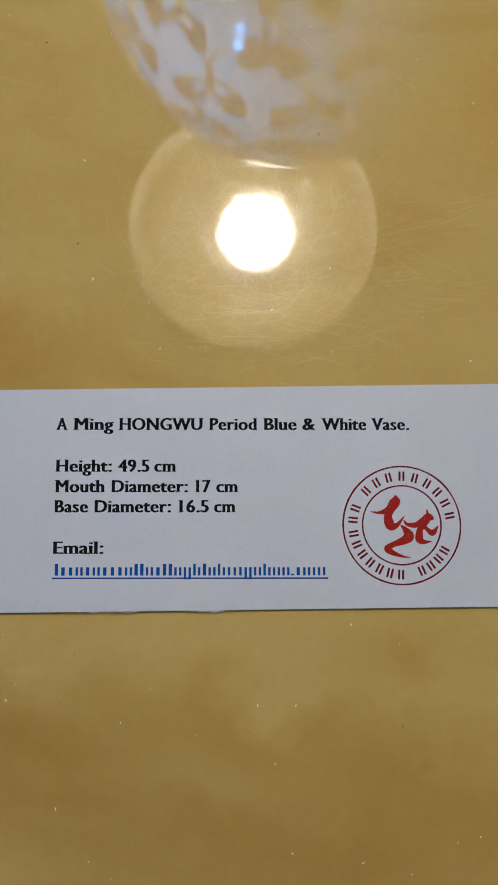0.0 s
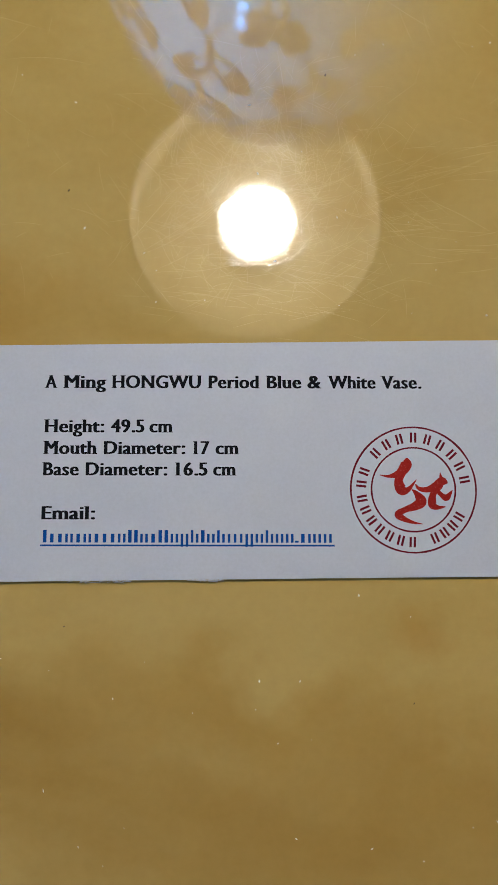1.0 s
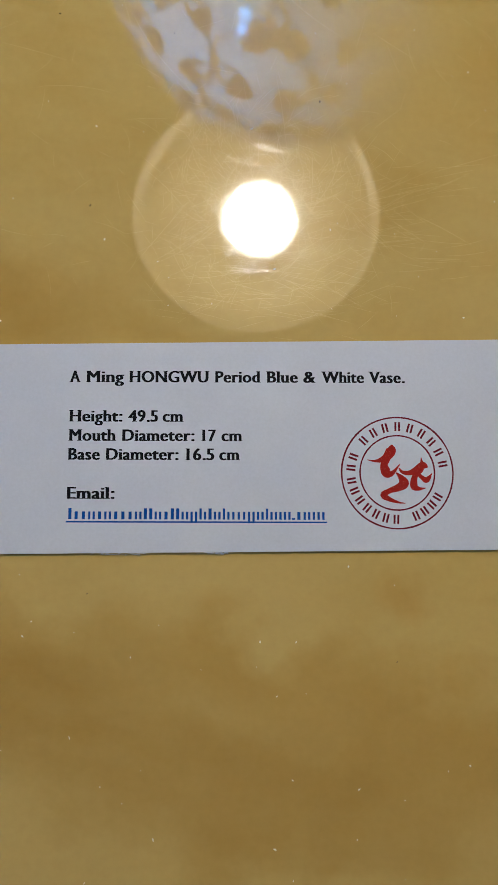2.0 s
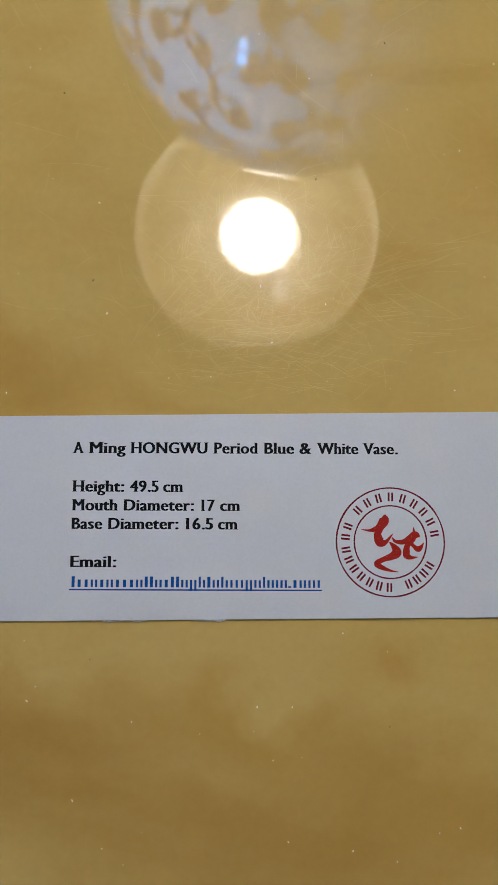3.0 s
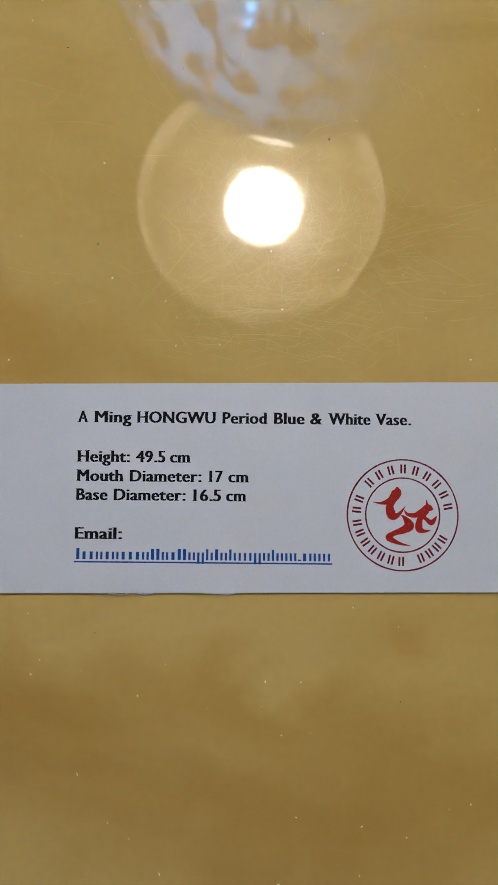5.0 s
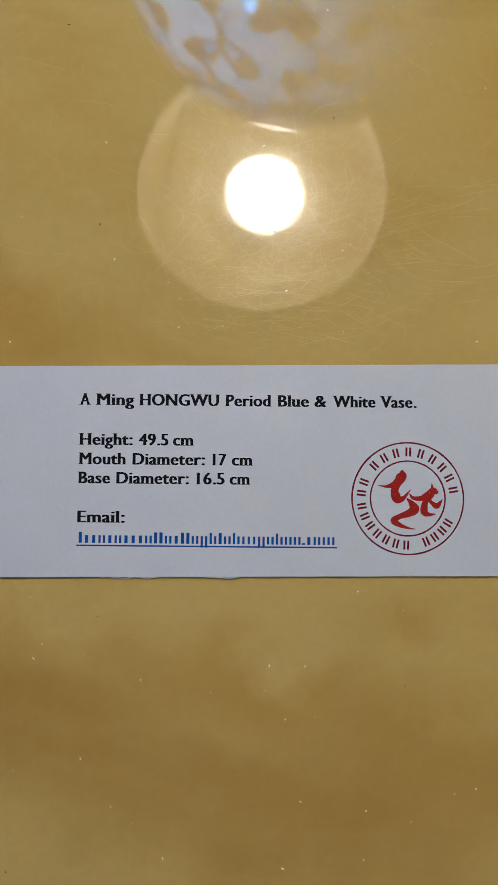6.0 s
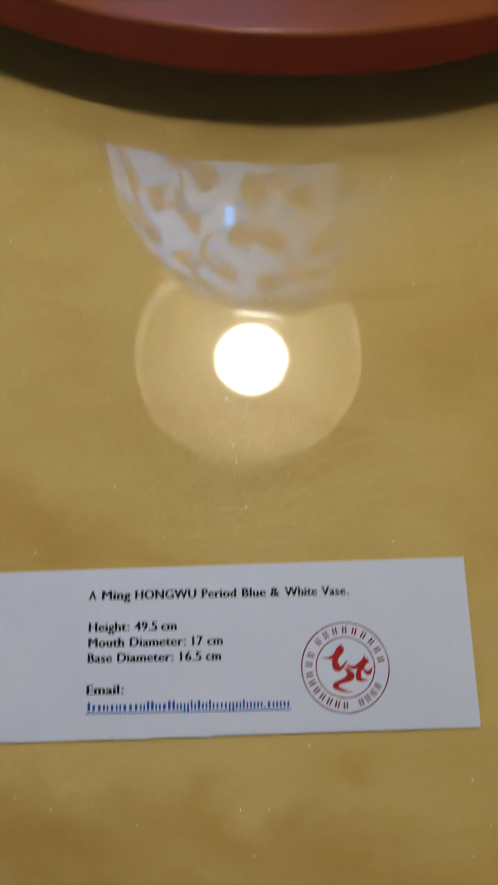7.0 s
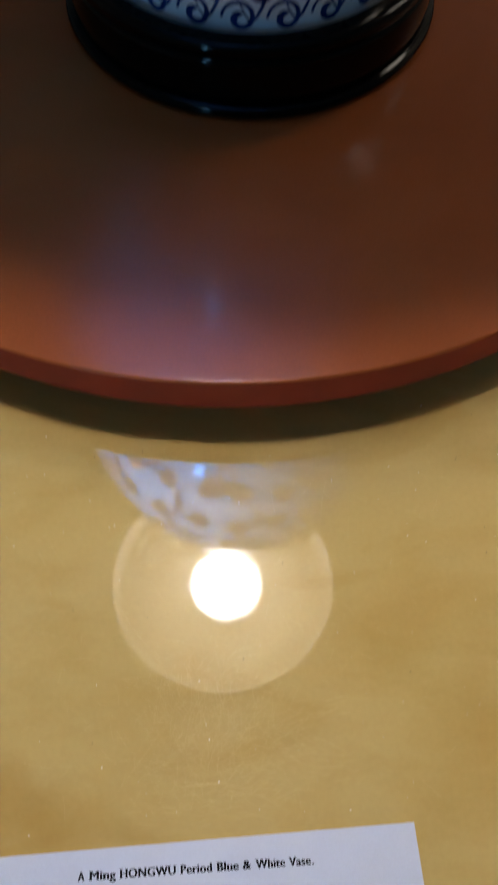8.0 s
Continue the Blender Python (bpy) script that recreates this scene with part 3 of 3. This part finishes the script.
def make_pendant():
    p = empty("pendant_lamp", (LAMP[0], LAMP[1], RZ), "lit pendant lamp with cream enamel shade hanging over the table", "pendant lamp")
    z0 = RIM_Z - RZ
    k = RIM_R / 0.150
    out = [(0.150, 0), (0.1512, 0.003), (0.1455, 0.012), (0.137, 0.027), (0.122, 0.056), (0.096, 0.090), (0.062, 0.122), (0.036, 0.136), (0.030, 0.150)]
    out = [(r * k, z * k) for r, z in out]
    ins = [(r - 0.0022, z - (0.0012 if i else -0.001)) for i, (r, z) in enumerate(out)]
    part("shade", lathe([(r, z + z0) for r, z in out + ins[::-1]], 128, True), ENAMEL, p, "cream enamelled bowl shade")
    part("rim", lathe([(RIM_R - 0.0030 + 0.0045 * math.cos(2 * math.pi * i / 10), z0 + 0.001 + 0.0045 * math.sin(2 * math.pi * i / 10)) for i in range(10)], 128, True), ENAMEL, p, "rolled shade rim")
    part("socket", lathe([(0, 0.166 + z0), (0.022, 0.166 + z0), (0.024, 0.150 + z0), (0.024, 0.105 + z0), (0.018, 0.100 + z0), (0, 0.100 + z0)], 48), BRASS, p, "brass lamp socket")
    for nm, prof, mat, text in (
            ("bulb_body", [(0, 0.100), (0.016, 0.100), (0.024, 0.085), (0.046, 0.050), (0.0545, 0.040), (0.0545, 0.031), (0.0530, 0.0295), (0.0520, 0.033), (0, 0.033)], BULB_SIDE, "frosted reflector bulb body"),
            ("bulb_face", [(0, 0.0300), (0.020, 0.0302), (0.039, 0.0308), (0.0476, 0.0316), (0.0476, 0.0326), (0, 0.0326)], BULB, "glowing round warm-white bulb face")):
        bm = lathe([(r, z + z0) for r, z in prof], 64)
        bmesh.ops.translate(bm, vec=(0.004, 0.002, 0), verts=bm.verts)      # sits a little askew in its socket
        part(nm, bm, mat, p, text)
    part("cord", lathe([(0, 0.166 + z0), (0.0035, 0.166 + z0), (0.0035, -0.02), (0, -0.02)], 16), CORD, p, "black hanging cord")
    part("ceiling_rose", lathe([(0, -0.028), (0.02, -0.028), (0.05, -0.012), (0.055, 0), (0, 0)], 48), BRASS, p, "brass ceiling rose")
    return p


make_pendant()


# ---- light stand with two cool heads, in front of the table ----
def make_light_stand():
    foot = Vector((HEADS[0].x, HEADS[0].y - 0.16, 0))
    s = empty("light_stand", foot, "black light stand with two cool lit spotlight heads", "light stand")
    part("pole", lathe([(0, 0.05), (0.014, 0.05), (0.014, 1.0), (0.011, 1.003), (0.011, 1.86), (0, 1.86)], 24), CORD, s, "black metal pole", smooth=False)
    part("base", lathe([(0, 0), (0.17, 0), (0.17, 0.012), (0.03, 0.03), (0.022, 0.055), (0, 0.055)], 48), CORD, s, "round black base", smooth=False)
    for at in HEADS:
        aim = (HEADS_TO - at).normalized()
        m = Matrix.Translation(at - foot - aim * 0.085) @ look((0, 0, 0), aim)
        bm = lathe([(0, 0.11), (0.045, 0.105), (0.070, 0.08), (0.078, 0.0), (0.074, -0.004), (0.070, 0.004), (0, 0.006)], 48)
        bm.transform(m)
        head = part("head", bm, GREY_METAL, s, "grey metal spotlight head")
        bm = lathe([(0, -0.001), (0.066, -0.001), (0.066, 0.003), (0, 0.003)], 32)
        bm.transform(m)
        part("lens", bm, LED, head, "lit cool white lens", smooth=False)


make_light_stand()


# unseen fill light, added to brighten the turntable's top
def make_fill_light():
    d = empty("fill_light_panel", (FILL_LAMP[0], FILL_LAMP[1], RZ), "added warm fill light, a round lit panel on the ceiling", "downlight")
    part("trim_ring", lathe([(0.335, 0), (0.335, -0.008), (0.325, -0.012), (0.311, -0.008), (0.311, 0)], 48, True), ENAMEL, d, "white trim ring")
    part("lens", lathe([(0, -0.005), (0.3105, -0.005), (0.3105, 0), (0, 0)], 48), FILL_GLOW, d, "lit lens of the added fill light", smooth=False)


make_fill_light()


# ---- dust on the table ----
def flakes(name, spots, material, label, seed):
    rnd = random.Random(seed)
    verts, faces = [], []
    for x, y, size in spots:
        a, st = rnd.uniform(0, math.pi), len(verts)
        ln, wd, h = size * rnd.uniform(0.8, 1.6), size * rnd.uniform(0.35, 0.7), size * rnd.uniform(0.25, 0.5)
        c, s = math.cos(a), math.sin(a)
        for u, v, z in ((-1, -0.4, 0), (0.2, -1, 0), (1, 0.3, 0), (-0.3, 1, 0), (0.1, 0, 1)):
            u, v = u * ln / 2, v * wd / 2
            verts.append((x + u * c - v * s, y + u * s + v * c, TOP + 0.00006 + z * h))
        for k in range(4):
            faces.append((st + k, st + (k + 1) % 4, st + 4))
    me = bpy.data.meshes.new(name)
    me.from_pydata(verts, [], faces)
    me.materials.append(material)
    return tagged(new(name, me), label, "dust", kind="stuff")


def on_card(x, y):
    return -0.042 < x < 0.124 and -0.0095 < y < 0.047


def on_disc(x, y):
    return math.hypot(x - DISC[0], y - DISC[1]) < DISC_R + 0.003


rnd = random.Random(21)
pale = [(0.024, 0.054, 0.0005), (0.123, 0.059, 0.0005), (0.101, 0.116, 0.0005), (0.005, 0.101, 0.0006), (-0.020, 0.212, 0.0006), (-0.012, 0.144, 0.0004), (0.009, 0.166, 0.0006)]
dark = [(0.128, 0.099, 0.0007)]
while len(pale) < 480:
    x, y = rnd.uniform(-0.15, 0.28), rnd.uniform(-0.12, 0.30)
    if not on_card(x, y) and not on_disc(x, y):
        pale.append((x, y, rnd.choice((0.00025, 0.0003, 0.0004, 0.0005, 0.0007))))
while len(dark) < 70:
    x, y = rnd.uniform(-0.15, 0.28), rnd.uniform(-0.12, 0.30)
    if not on_card(x, y) and not on_disc(x, y):
        dark.append((x, y, rnd.choice((0.00025, 0.0003, 0.0004, 0.0006))))
flakes("lint_specks", pale, LINT, "pale dust specks lying on the marble", 3)
flakes("grit_specks", dark, GRIT, "dark grit specks lying on the marble", 4)
